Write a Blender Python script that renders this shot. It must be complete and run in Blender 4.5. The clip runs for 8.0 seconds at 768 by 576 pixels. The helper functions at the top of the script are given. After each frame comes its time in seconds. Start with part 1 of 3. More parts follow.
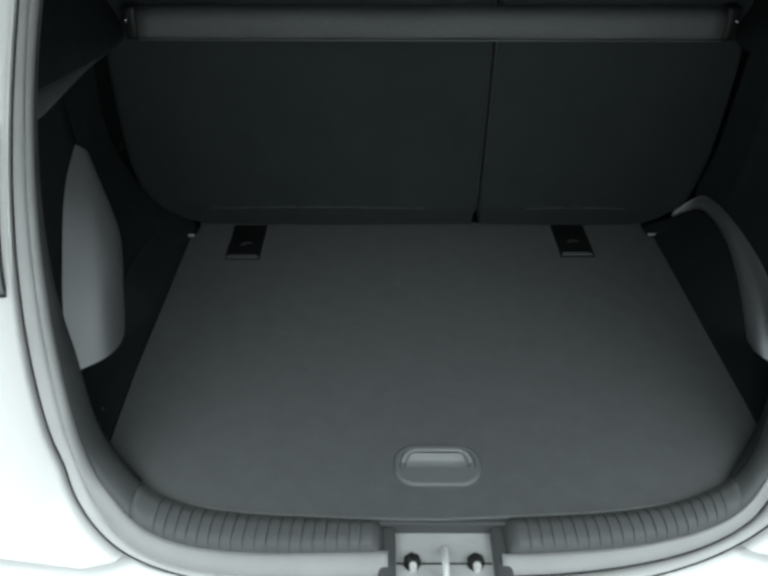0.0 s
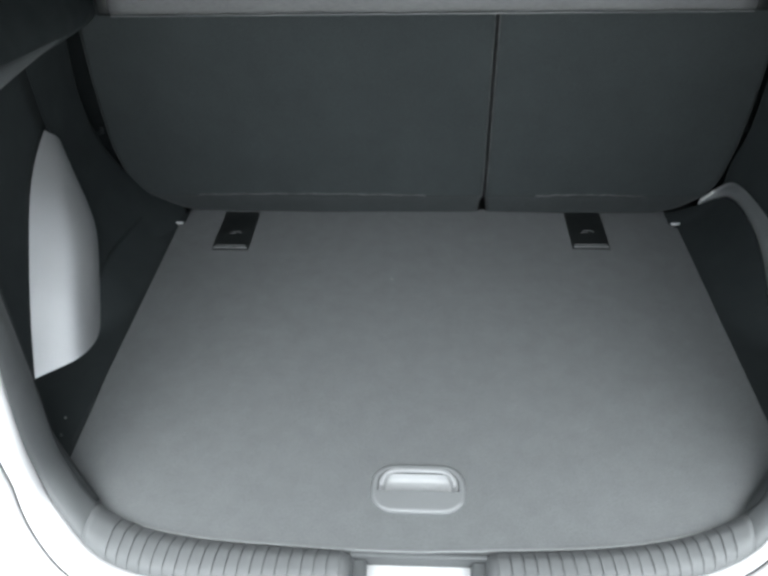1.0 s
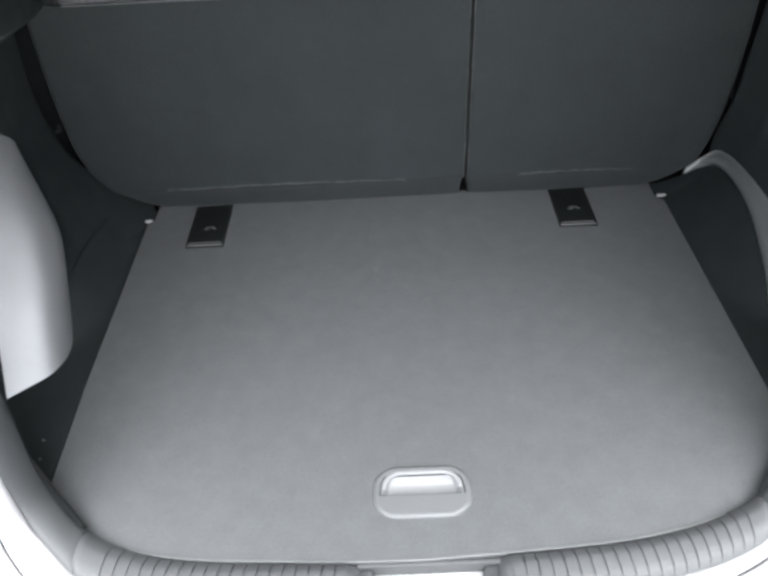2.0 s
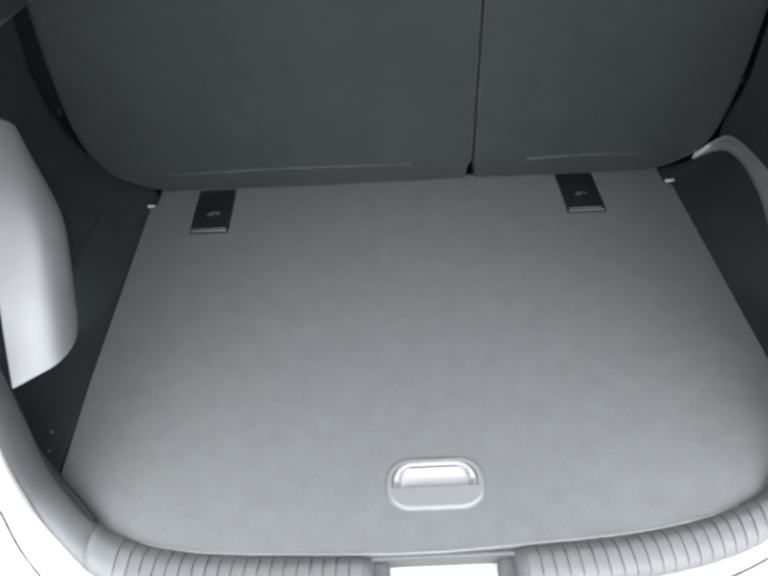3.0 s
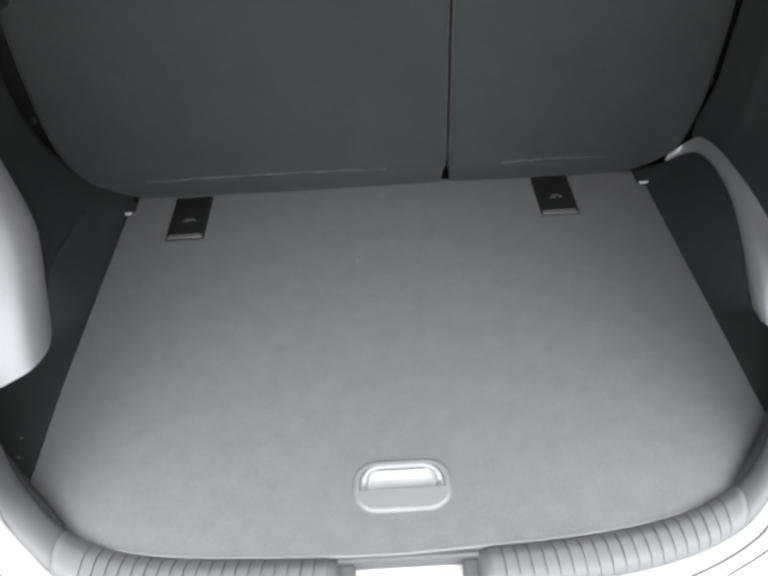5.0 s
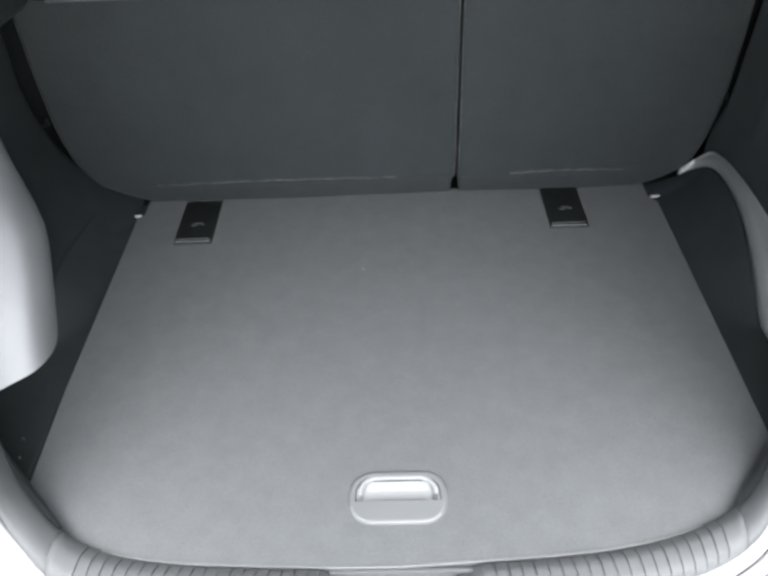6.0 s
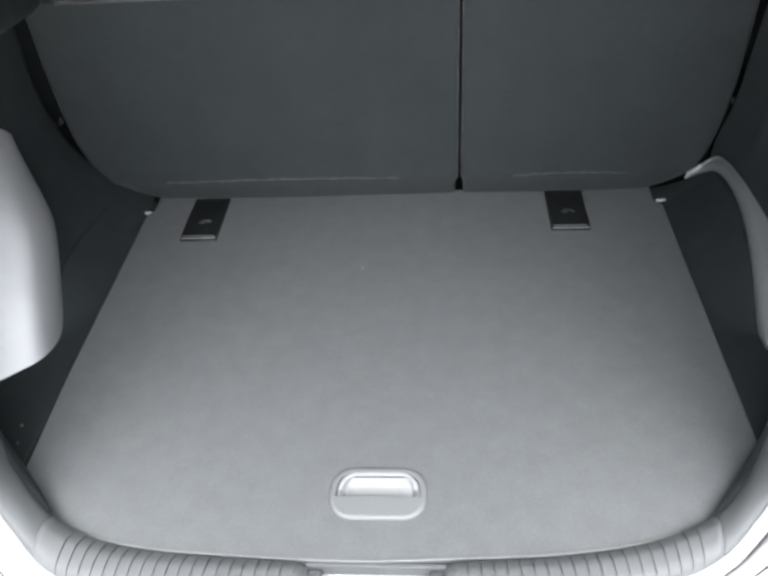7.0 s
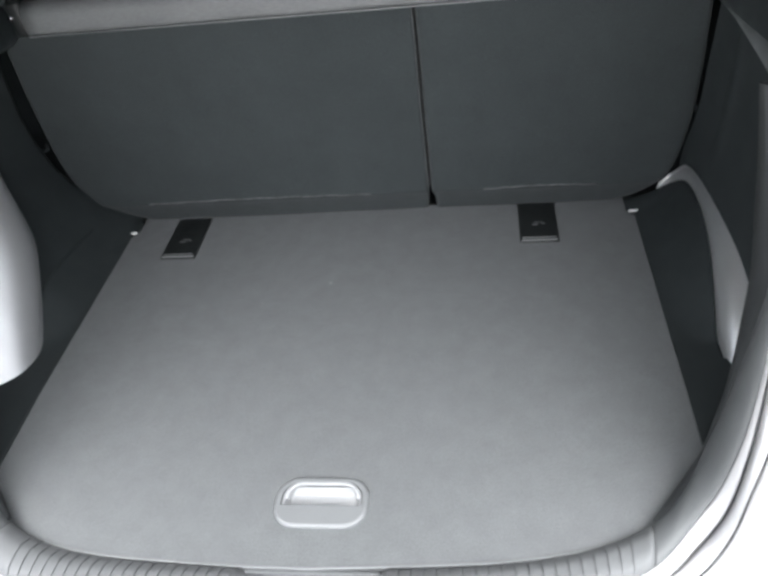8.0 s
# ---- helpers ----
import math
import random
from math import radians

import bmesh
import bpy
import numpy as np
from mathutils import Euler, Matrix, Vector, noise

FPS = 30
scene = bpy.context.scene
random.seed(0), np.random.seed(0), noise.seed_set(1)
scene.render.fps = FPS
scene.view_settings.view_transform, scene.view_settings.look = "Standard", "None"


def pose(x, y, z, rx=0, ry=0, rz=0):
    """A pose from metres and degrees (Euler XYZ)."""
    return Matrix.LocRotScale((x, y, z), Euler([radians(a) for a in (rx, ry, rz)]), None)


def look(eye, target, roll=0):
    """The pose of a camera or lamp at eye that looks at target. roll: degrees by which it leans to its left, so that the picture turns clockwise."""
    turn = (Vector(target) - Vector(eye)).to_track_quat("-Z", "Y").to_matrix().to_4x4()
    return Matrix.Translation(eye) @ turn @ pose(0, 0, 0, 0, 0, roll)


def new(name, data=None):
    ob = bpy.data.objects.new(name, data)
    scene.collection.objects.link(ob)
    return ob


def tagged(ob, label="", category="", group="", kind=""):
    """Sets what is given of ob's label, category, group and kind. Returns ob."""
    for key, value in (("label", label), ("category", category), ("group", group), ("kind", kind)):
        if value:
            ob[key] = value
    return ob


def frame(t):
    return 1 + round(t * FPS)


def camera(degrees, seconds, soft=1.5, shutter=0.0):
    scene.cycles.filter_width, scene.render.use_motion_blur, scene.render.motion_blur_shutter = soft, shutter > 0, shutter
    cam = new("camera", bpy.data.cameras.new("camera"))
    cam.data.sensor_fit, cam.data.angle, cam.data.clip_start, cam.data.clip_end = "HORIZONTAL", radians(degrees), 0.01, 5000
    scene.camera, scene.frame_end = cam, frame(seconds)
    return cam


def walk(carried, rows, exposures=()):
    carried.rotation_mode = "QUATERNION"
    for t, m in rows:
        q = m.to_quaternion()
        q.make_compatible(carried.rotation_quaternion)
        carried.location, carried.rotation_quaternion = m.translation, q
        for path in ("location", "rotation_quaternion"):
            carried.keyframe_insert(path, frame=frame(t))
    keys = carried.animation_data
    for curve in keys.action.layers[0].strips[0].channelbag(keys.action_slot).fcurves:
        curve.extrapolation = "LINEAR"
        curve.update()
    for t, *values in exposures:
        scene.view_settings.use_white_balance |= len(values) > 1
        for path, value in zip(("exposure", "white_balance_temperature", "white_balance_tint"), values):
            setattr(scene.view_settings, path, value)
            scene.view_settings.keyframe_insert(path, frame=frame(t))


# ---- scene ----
cam = camera(55.0, 8.0, soft=3.2)
PATH = [
    (0, (-0.078, -0.542, 1.524), (-0.08, 1.08, 0.353), 0.1),
    (0.3, (-0.012, -0.498, 1.516), (-0.006, 1.135, 0.361), -0.6),
    (0.5, (0.039, -0.477, 1.504), (-0.039, 1.143, 0.333), -3.2),
    (0.7, (0.055, -0.462, 1.507), (-0.089, 1.114, 0.284), -4.1),
    (1, (0.002, -0.427, 1.509), (-0.105, 1.134, 0.263), -1.8),
    (1.5, (-0.025, -0.386, 1.5), (-0.077, 1.154, 0.225), -2.1),
    (2.8, (-0.043, -0.356, 1.502), (-0.065, 1.129, 0.162), -3.9),
    (3, (-0.051, -0.35, 1.508), (-0.06, 1.125, 0.157), -2.8),
    (3.5, (-0.048, -0.353, 1.505), (-0.082, 1.118, 0.15), -3.0),
    (4, (-0.033, -0.357, 1.503), (-0.025, 1.124, 0.159), -2.5),
    (4.2, (-0.029, -0.359, 1.507), (-0.011, 1.117, 0.158), -2.4),
    (5.3, (-0.004, -0.358, 1.505), (-0.018, 1.132, 0.171), -3.6),
    (5.5, (-0.006, -0.356, 1.504), (-0.026, 1.131, 0.167), -3.1),
    (6, (0.014, -0.35, 1.513), (-0.041, 1.142, 0.182), -3.2),
    (6.5, (0.053, -0.353, 1.503), (-0.069, 1.131, 0.167), -5.2),
    (7, (0.081, -0.36, 1.515), (-0.074, 1.132, 0.192), -4.6),
    (7.5, (0.126, -0.376, 1.516), (-0.046, 1.139, 0.221), -4.7),
    (8, (0.219, -0.372, 1.511), (-0.06, 1.145, 0.237), -8.3),
]
# the camera opens up after the first second: stops, kelvin and tint
EXPOSURES = [(0.0, -2.18, 6090, -1.2), (0.3, -1.36, 6070, -0.9), (0.5, -0.93, 6050, -0.3), (0.7, -0.70, 6100, 3.0), (1.0, -0.44, 6150, 6.0),
             (1.5, -0.29, 6250, 10.5), (2.6, 0.0, 6320, 11.0), (8.0, 0.0, 6320, 11.0)]
walk(cam, [(t, look(eye, target, roll)) for t, eye, target, roll in PATH],
     exposures=[(t, e + 3.12, k, g) for t, e, k, g in EXPOSURES])

# ---------------------------------------------------------------- world and light
SUN_EL, SUN_AZ = 80.0, 170.0          # degrees: height, and bearing from the car's nose clockwise
world = bpy.data.worlds.new("sky")
scene.world = world
world.use_nodes = True
wn = world.node_tree.nodes
sky = wn.new("ShaderNodeTexSky")
sky.sky_type = "NISHITA"
sky.sun_disc = False
sky.sun_elevation, sky.sun_rotation = radians(SUN_EL), radians(SUN_AZ)
sky.air_density, sky.dust_density = 1.0, 4.0
wn["Background"].inputs["Strength"].default_value = 0.061
grey = wn.new("ShaderNodeHueSaturation")          # thin cloud takes most of the blue out of the sky
grey.inputs["Saturation"].default_value = 0.25
world.node_tree.links.new(sky.outputs[0], grey.inputs["Color"])
world.node_tree.links.new(grey.outputs[0], wn["Background"].inputs["Color"])

sun_data = bpy.data.lights.new("sun", "SUN")
sun_data.energy, sun_data.angle, sun_data.color = 2.4, radians(104), (1.0, 0.99, 0.97)
sun = new("sun", sun_data)
sx, sy, sz = (math.sin(radians(SUN_AZ)) * math.cos(radians(SUN_EL)),
              math.cos(radians(SUN_AZ)) * math.cos(radians(SUN_EL)), math.sin(radians(SUN_EL)))
sun.matrix_world = look((8 * sx, 8 * sy, 8 * sz), (0, 0, 0.7))


# ---------------------------------------------------------------- materials
def material(name, base, rough=0.6, metal=0.0, mottle=0.15, mottle_size=8.0, grain=0.1, grain_size=400.0,
             bump=0.1, bump_depth=0.001, coat=0.0, sheen=0.0, spec=0.5, stretch=(1, 1, 1)):
    """A surface with a broad mottle, a fine grain in its colour and a fine relief."""
    m = bpy.data.materials.new(name)
    m.use_nodes = True
    nt = m.node_tree
    b = nt.nodes["Principled BSDF"]
    b.inputs["Metallic"].default_value = metal
    b.inputs["Coat Weight"].default_value = coat
    b.inputs["Coat Roughness"].default_value = 0.08
    b.inputs["Sheen Weight"].default_value = sheen
    b.inputs["Sheen Roughness"].default_value = 0.5
    b.inputs["Specular IOR Level"].default_value = spec
    co = nt.nodes.new("ShaderNodeTexCoord")
    mp = nt.nodes.new("ShaderNodeMapping")
    mp.inputs["Scale"].default_value = stretch
    nt.links.new(co.outputs["Object"], mp.inputs["Vector"])

    def noise_node(size, detail):
        n = nt.nodes.new("ShaderNodeTexNoise")
        n.inputs["Scale"].default_value, n.inputs["Detail"].default_value = size, detail
        nt.links.new(mp.outputs[0], n.inputs["Vector"])
        return n.outputs["Fac"]

    def spread(fac, amount):
        r = nt.nodes.new("ShaderNodeMapRange")
        r.inputs["From Min"].default_value, r.inputs["From Max"].default_value = 0.25, 0.75
        r.inputs["To Min"].default_value, r.inputs["To Max"].default_value = 1 - amount, 1 + amount
        nt.links.new(fac, r.inputs["Value"])
        return r.outputs[0]

    def times(a, c):
        k = nt.nodes.new("ShaderNodeMath")
        k.operation = "MULTIPLY"
        nt.links.new(a, k.inputs[0])
        nt.links.new(c, k.inputs[1])
        return k.outputs[0]

    fine = noise_node(grain_size, 3)
    broad = noise_node(mottle_size, 5)
    tone = times(spread(broad, mottle), spread(fine, grain))
    mul = nt.nodes.new("ShaderNodeVectorMath")
    mul.operation = "SCALE"
    mul.inputs[0].default_value = base
    nt.links.new(tone, mul.inputs["Scale"])
    nt.links.new(mul.outputs[0], b.inputs["Base Color"])
    rr = nt.nodes.new("ShaderNodeMath")
    rr.operation = "MULTIPLY"
    rr.inputs[1].default_value = rough
    rr.use_clamp = True
    nt.links.new(spread(noise_node(mottle_size * 2.7, 4), 0.12), rr.inputs[0])
    nt.links.new(rr.outputs[0], b.inputs["Roughness"])
    if bump:
        bp = nt.nodes.new("ShaderNodeBump")
        bp.inputs["Strength"].default_value, bp.inputs["Distance"].default_value = bump, bump_depth
        nt.links.new(fine, bp.inputs["Height"])
        nt.links.new(bp.outputs[0], b.inputs["Normal"])
    return m


M_BOARD = material("floor carpet", (0.118, 0.124, 0.126), 0.95, mottle=0.07, mottle_size=32, grain=0.25, grain_size=700,
                   bump=0.5, sheen=0.15, spec=0.2)
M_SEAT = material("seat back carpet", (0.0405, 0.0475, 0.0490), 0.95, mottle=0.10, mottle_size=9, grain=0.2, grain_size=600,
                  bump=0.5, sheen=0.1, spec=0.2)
M_SIDE = material("side trim felt", (0.0215, 0.0266, 0.0280), 0.8, mottle=0.10, mottle_size=7, grain=0.12, grain_size=800,
                  bump=0.3, spec=0.3)
M_TRIM = material("grained grey plastic", (0.110, 0.115, 0.117), 0.55, mottle=0.06, mottle_size=11, grain=0.08,
                  grain_size=1200, bump=0.25, spec=0.4)
# pale metallic tones imitate sky light on the arches of the dark lining
M_ARCH_LIT = material("satin arch plastic paled as if skylit", (0.42, 0.428, 0.432), 0.46, metal=0.6, mottle=0.05, mottle_size=9, grain=0.05, grain_size=1100,
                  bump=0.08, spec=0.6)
M_RIDGE_LIT = material("satin ridge plastic paled as if skylit", (0.74, 0.752, 0.756), 0.36, metal=0.88, mottle=0.05, mottle_size=9, grain=0.05, grain_size=1100,
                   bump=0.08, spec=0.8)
M_OPENING = material("fine-grained grey plastic", (0.090, 0.095, 0.097), 0.5, mottle=0.06, mottle_size=11, grain=0.08,
                     grain_size=1200, bump=0.25, spec=0.4)
M_ZINC = material("zinc plated steel", (0.85, 0.85, 0.85), 0.4, metal=0.25, mottle=0.08, mottle_size=60, grain=0.05, bump=0.05)
M_GARNISH = material("dark grey moulded plastic", (0.0185, 0.0235, 0.0248), 0.55, mottle=0.08, mottle_size=9, grain=0.08, grain_size=1100,
                     bump=0.2, spec=0.4)
M_DARK = material("dark plastic", (0.030, 0.033, 0.034), 0.6, mottle=0.1, grain=0.1, grain_size=1000, bump=0.2, spec=0.35)
M_BLACK = material("black plastic", (0.012, 0.014, 0.014), 0.45, mottle=0.15, mottle_size=40, grain=0.1, bump=0.15)
M_HANDLE = material("smooth grey plastic", (0.165, 0.172, 0.175), 0.34, mottle=0.04, grain=0.04, bump=0.05)
M_GREY_LIT = material("grey plastic paled as if lit", (0.26, 0.267, 0.271), 0.30, mottle=0.04, grain=0.03, bump=0.05)
M_PAINT = material("white car paint", (0.88, 0.88, 0.88), 0.35, mottle=0.02, mottle_size=3, grain=0.01, bump=0.0, coat=0.6)
M_RUBBER = material("black rubber seal", (0.02, 0.021, 0.022), 0.6, mottle=0.2, mottle_size=30, bump=0.2)
M_STEEL = material("bright steel", (0.75, 0.75, 0.76), 0.22, metal=1.0, mottle=0.06, mottle_size=60, grain=0.05, bump=0.05)
M_COVER = material("cargo cover vinyl", (0.140, 0.145, 0.146), 0.6, mottle=0.12, mottle_size=18, grain=0.15, grain_size=500,
                   bump=0.3, stretch=(0.25, 1, 1))
M_PLATE_SHADE = material("white plate paint greyed as in shade", (0.47, 0.475, 0.48), 0.4, mottle=0.1, mottle_size=40, grain=0.04, bump=0.05)
M_SEAT_PALE = material("pale seat cloth", (0.075, 0.080, 0.081), 0.9, mottle=0.45, mottle_size=60, grain=0.2, bump=0.3)
# greyed copies of the white body paint, toned for partial shade round the opening
M_FLANGE_SHADE = material("white flange paint greyed as in shade", (0.38, 0.38, 0.385), 0.45, mottle=0.06, mottle_size=15, grain=0.03, bump=0.03)
M_GUTTER_SHADE = material("white gutter paint greyed as in shade", (0.60, 0.60, 0.605), 0.4, mottle=0.05, mottle_size=15, grain=0.03, bump=0.03)
M_LIP_LIT = material("shoulder plastic paled as if lit", (0.105, 0.113, 0.116), 0.5, mottle=0.08, mottle_size=12, grain=0.08, grain_size=1000, bump=0.2, spec=0.4)
M_LINER = material("headliner cloth", (0.10, 0.10, 0.10), 0.9, mottle=0.05, bump=0.2)
M_GROUND = material("pale concrete", (0.46, 0.455, 0.44), 0.85, mottle=0.16, mottle_size=1.3, grain=0.2, grain_size=90,
                    bump=0.4, bump_depth=0.004)
M_LAMP = material("clear lamp lens", (0.33, 0.345, 0.37), 0.12, mottle=0.1, mottle_size=25, grain=0.02, bump=0.0, coat=1.0)
M_LINT = material("white lint", (0.30, 0.30, 0.295), 0.9, bump=0.0)


# ---------------------------------------------------------------- building helpers
def thing(name, at, label, category, group="", kind=""):
    e = new(name)
    e.empty_display_size = 0.05
    e.location = at
    return tagged(e, label, category, group, kind)


def origin(ob):
    p = Vector(ob.location)
    while ob.parent:
        ob = ob.parent
        p += Vector(ob.location)
    return p


def part(name, bm, mat, parent, label="", smooth=True):
    """Links a bmesh, made in world metres, as one mesh under a thing or a part."""
    bmesh.ops.recalc_face_normals(bm, faces=bm.faces[:])
    me = bpy.data.meshes.new(name)
    if parent is not None:
        bmesh.ops.translate(bm, vec=-origin(parent), verts=bm.verts[:])
    bm.to_mesh(me)
    bm.free()
    me.materials.append(mat)
    if smooth:
        me.shade_smooth()
    ob = new(name, me)
    if parent is not None:
        ob.parent = parent
    return tagged(ob, label)


def sharpen(ob, angle=40):
    """Marks the creases sharper than the angle, so that smooth shading stops there."""
    bm = bmesh.new()
    bm.from_mesh(ob.data)
    for e in bm.edges:
        if len(e.link_faces) == 2 and e.calc_face_angle(0) > radians(angle):
            e.smooth = False
    bm.to_mesh(ob.data)
    bm.free()
    return ob


def grid(rows, closed=False, caps=False):
    """A sheet through rows of points; closed joins each row's end to its start."""
    bm = bmesh.new()
    vs = [[bm.verts.new(p) for p in row] for row in rows]
    n = len(rows[0])
    for a, b in zip(vs, vs[1:]):
        for k in range(n if closed else n - 1):
            bm.faces.new((a[k], a[(k + 1) % n], b[(k + 1) % n], b[k]))
    if caps:
        bm.faces.new(vs[0])
        bm.faces.new(vs[-1][::-1])
    return bm


def box(x0, x1, y0, y1, z0, z1, bevel=0.0, steps=2):
    bm = bmesh.new()
    bmesh.ops.create_cube(bm, size=1)
    for v in bm.verts:
        v.co = Vector(((x0 + x1) / 2 + v.co.x * (x1 - x0), (y0 + y1) / 2 + v.co.y * (y1 - y0), (z0 + z1) / 2 + v.co.z * (z1 - z0)))
    if bevel:
        bmesh.ops.bevel(bm, geom=bm.edges[:], offset=bevel, segments=steps, affect="EDGES", profile=0.5)
    return bm


def tube(points, radius, sides=10):
    """A round bar along points."""
    rows, pts = [], [Vector(p) for p in points]
    for k, p in enumerate(pts):
        d = (pts[min(k + 1, len(pts) - 1)] - pts[max(k - 1, 0)]).normalized()
        a = d.orthogonal().normalized()
        if k and rows:
            a = (last - d * last.dot(d)).normalized()
        last = a
        c = d.cross(a)
        rows.append([p + radius * (a * math.cos(2 * math.pi * j / sides) + c * math.sin(2 * math.pi * j / sides)) for j in range(sides)])
    return grid(rows, closed=True, caps=True)


def thick(ob, depth, offset=-1):
    s = ob.modifiers.new("thickness", "SOLIDIFY")
    s.thickness, s.offset = depth, offset
    return ob


def smoothstep(a, b, v):
    t = min(1.0, max(0.0, (v - a) / (b - a)))
    return t * t * (3 - 2 * t)          # falls where a is the larger


def curve_through(keys, count):
    """count points on a smooth curve through the keys, evenly by key."""
    keys = [Vector(k) for k in keys]
    out = []
    for j in range(count):
        f = j / (count - 1) * (len(keys) - 1)
        k = min(int(f), len(keys) - 2)
        t = f - k
        p0, p1, p2, p3 = keys[max(k - 1, 0)], keys[k], keys[k + 1], keys[min(k + 2, len(keys) - 1)]
        out.append(0.5 * ((2 * p1) + (p2 - p0) * t + (2 * p0 - 5 * p1 + 4 * p2 - p3) * t ** 2 + (3 * p1 - p0 - 3 * p2 + p3) * t ** 3))
    return out


def mirrored(points, side):
    return [Vector((side * p[0], p[1], p[2])) for p in points]


FLOOR = 0.70                # top of the boot floor
HALF = 0.488                # half the width of the floor board
BACK = 0.846                # where the floor board meets the seat backs


# ---------------------------------------------------------------- ground
bm = bmesh.new()
bmesh.ops.create_grid(bm, x_segments=24, y_segments=24, size=400)
tagged(part("ground", bm, M_GROUND, None), "pale concrete forecourt in daylight", "ground", kind="structure")

# ---------------------------------------------------------------- the car: body, opening and trims
car = thing("hatchback_car", (0, 0, 0), "white hatchback car with its boot open and empty", "car")

# rails round the boot opening, from the middle of the sill out to its corner and up one side: distance from the middle, y and height
LEFT_INNER = [(0.000, 0.072, 0.700), (0.082, 0.072, 0.700), (0.164, 0.076, 0.700), (0.249, 0.080, 0.701), (0.327, 0.090, 0.703), (0.382, 0.107, 0.708),
              (0.416, 0.125, 0.717), (0.439, 0.143, 0.729), (0.458, 0.160, 0.742), (0.474, 0.176, 0.756), (0.486, 0.193, 0.773), (0.496, 0.211, 0.803),
              (0.507, 0.234, 0.866), (0.525, 0.263, 0.969), (0.529, 0.302, 1.093), (0.512, 0.358, 1.253), (0.456, 0.437, 1.450)]
LEFT_OUTER = [(0.000, 0.025, 0.701), (0.083, 0.025, 0.701), (0.167, 0.023, 0.701), (0.253, 0.022, 0.702), (0.331, 0.030, 0.704), (0.385, 0.047, 0.709),
              (0.418, 0.070, 0.718), (0.439, 0.089, 0.730), (0.457, 0.104, 0.743), (0.468, 0.116, 0.758), (0.475, 0.125, 0.776), (0.482, 0.133, 0.806),
              (0.490, 0.152, 0.868), (0.498, 0.189, 0.968), (0.500, 0.241, 1.093), (0.483, 0.305, 1.253), (0.431, 0.387, 1.450)]
LEFT_SEAL = [(0.000, 0.000, 0.684), (0.083, 0.001, 0.684), (0.168, -0.001, 0.684), (0.256, -0.000, 0.685), (0.332, 0.009, 0.687), (0.387, 0.026, 0.692),
             (0.422, 0.048, 0.701), (0.443, 0.069, 0.713), (0.460, 0.085, 0.728), (0.472, 0.099, 0.751), (0.479, 0.110, 0.774), (0.486, 0.122, 0.805),
             (0.493, 0.143, 0.866), (0.500, 0.179, 0.968), (0.500, 0.229, 1.095), (0.482, 0.293, 1.259), (0.436, 0.371, 1.456)]
LEFT_GUTTER = [(0.000, -0.029, 0.682), (0.084, -0.024, 0.682), (0.170, -0.020, 0.682), (0.259, -0.015, 0.683), (0.335, -0.001, 0.685), (0.394, 0.017, 0.690),
               (0.434, 0.038, 0.699), (0.460, 0.058, 0.711), (0.478, 0.075, 0.727), (0.490, 0.090, 0.750), (0.496, 0.103, 0.774), (0.506, 0.112, 0.805),
               (0.514, 0.129, 0.865), (0.518, 0.161, 0.968), (0.513, 0.209, 1.096), (0.488, 0.270, 1.260), (0.439, 0.343, 1.458)]
RIGHT_INNER = [(0.000, 0.072, 0.700), (0.082, 0.076, 0.700), (0.160, 0.080, 0.700), (0.237, 0.086, 0.701), (0.311, 0.099, 0.703), (0.369, 0.117, 0.708),
               (0.410, 0.137, 0.717), (0.436, 0.160, 0.729), (0.456, 0.185, 0.742), (0.469, 0.206, 0.756), (0.479, 0.219, 0.773), (0.488, 0.226, 0.803),
               (0.497, 0.237, 0.866), (0.520, 0.263, 0.969), (0.537, 0.302, 1.093), (0.524, 0.358, 1.253), (0.456, 0.437, 1.450)]
RIGHT_OUTER = [(0.000, 0.025, 0.701), (0.083, 0.023, 0.701), (0.163, 0.027, 0.701), (0.241, 0.034, 0.702), (0.314, 0.048, 0.704), (0.368, 0.065, 0.709),
               (0.403, 0.084, 0.718), (0.426, 0.105, 0.730), (0.444, 0.124, 0.743), (0.459, 0.136, 0.758), (0.469, 0.144, 0.776), (0.478, 0.152, 0.806),
               (0.488, 0.162, 0.868), (0.497, 0.191, 0.968), (0.508, 0.241, 1.093), (0.497, 0.305, 1.253), (0.431, 0.387, 1.450)]
RIGHT_SEAL = [(0.000, 0.000, 0.684), (0.083, -0.001, 0.684), (0.164, 0.004, 0.684), (0.244, 0.015, 0.685), (0.316, 0.032, 0.687), (0.373, 0.053, 0.692),
              (0.413, 0.074, 0.701), (0.437, 0.094, 0.713), (0.457, 0.109, 0.728), (0.472, 0.119, 0.751), (0.480, 0.127, 0.774), (0.486, 0.136, 0.805),
              (0.493, 0.150, 0.866), (0.499, 0.180, 0.968), (0.508, 0.229, 1.095), (0.494, 0.293, 1.259), (0.436, 0.371, 1.456)]
RIGHT_GUTTER = [(0.000, -0.029, 0.682), (0.084, -0.026, 0.682), (0.165, -0.017, 0.682), (0.247, -0.003, 0.683), (0.317, 0.016, 0.685), (0.371, 0.036, 0.690),
                (0.410, 0.053, 0.699), (0.435, 0.065, 0.711), (0.453, 0.075, 0.727), (0.466, 0.084, 0.750), (0.476, 0.093, 0.774), (0.484, 0.105, 0.805),
                (0.501, 0.127, 0.864), (0.515, 0.161, 0.968), (0.523, 0.209, 1.096), (0.502, 0.270, 1.260), (0.439, 0.343, 1.458)]
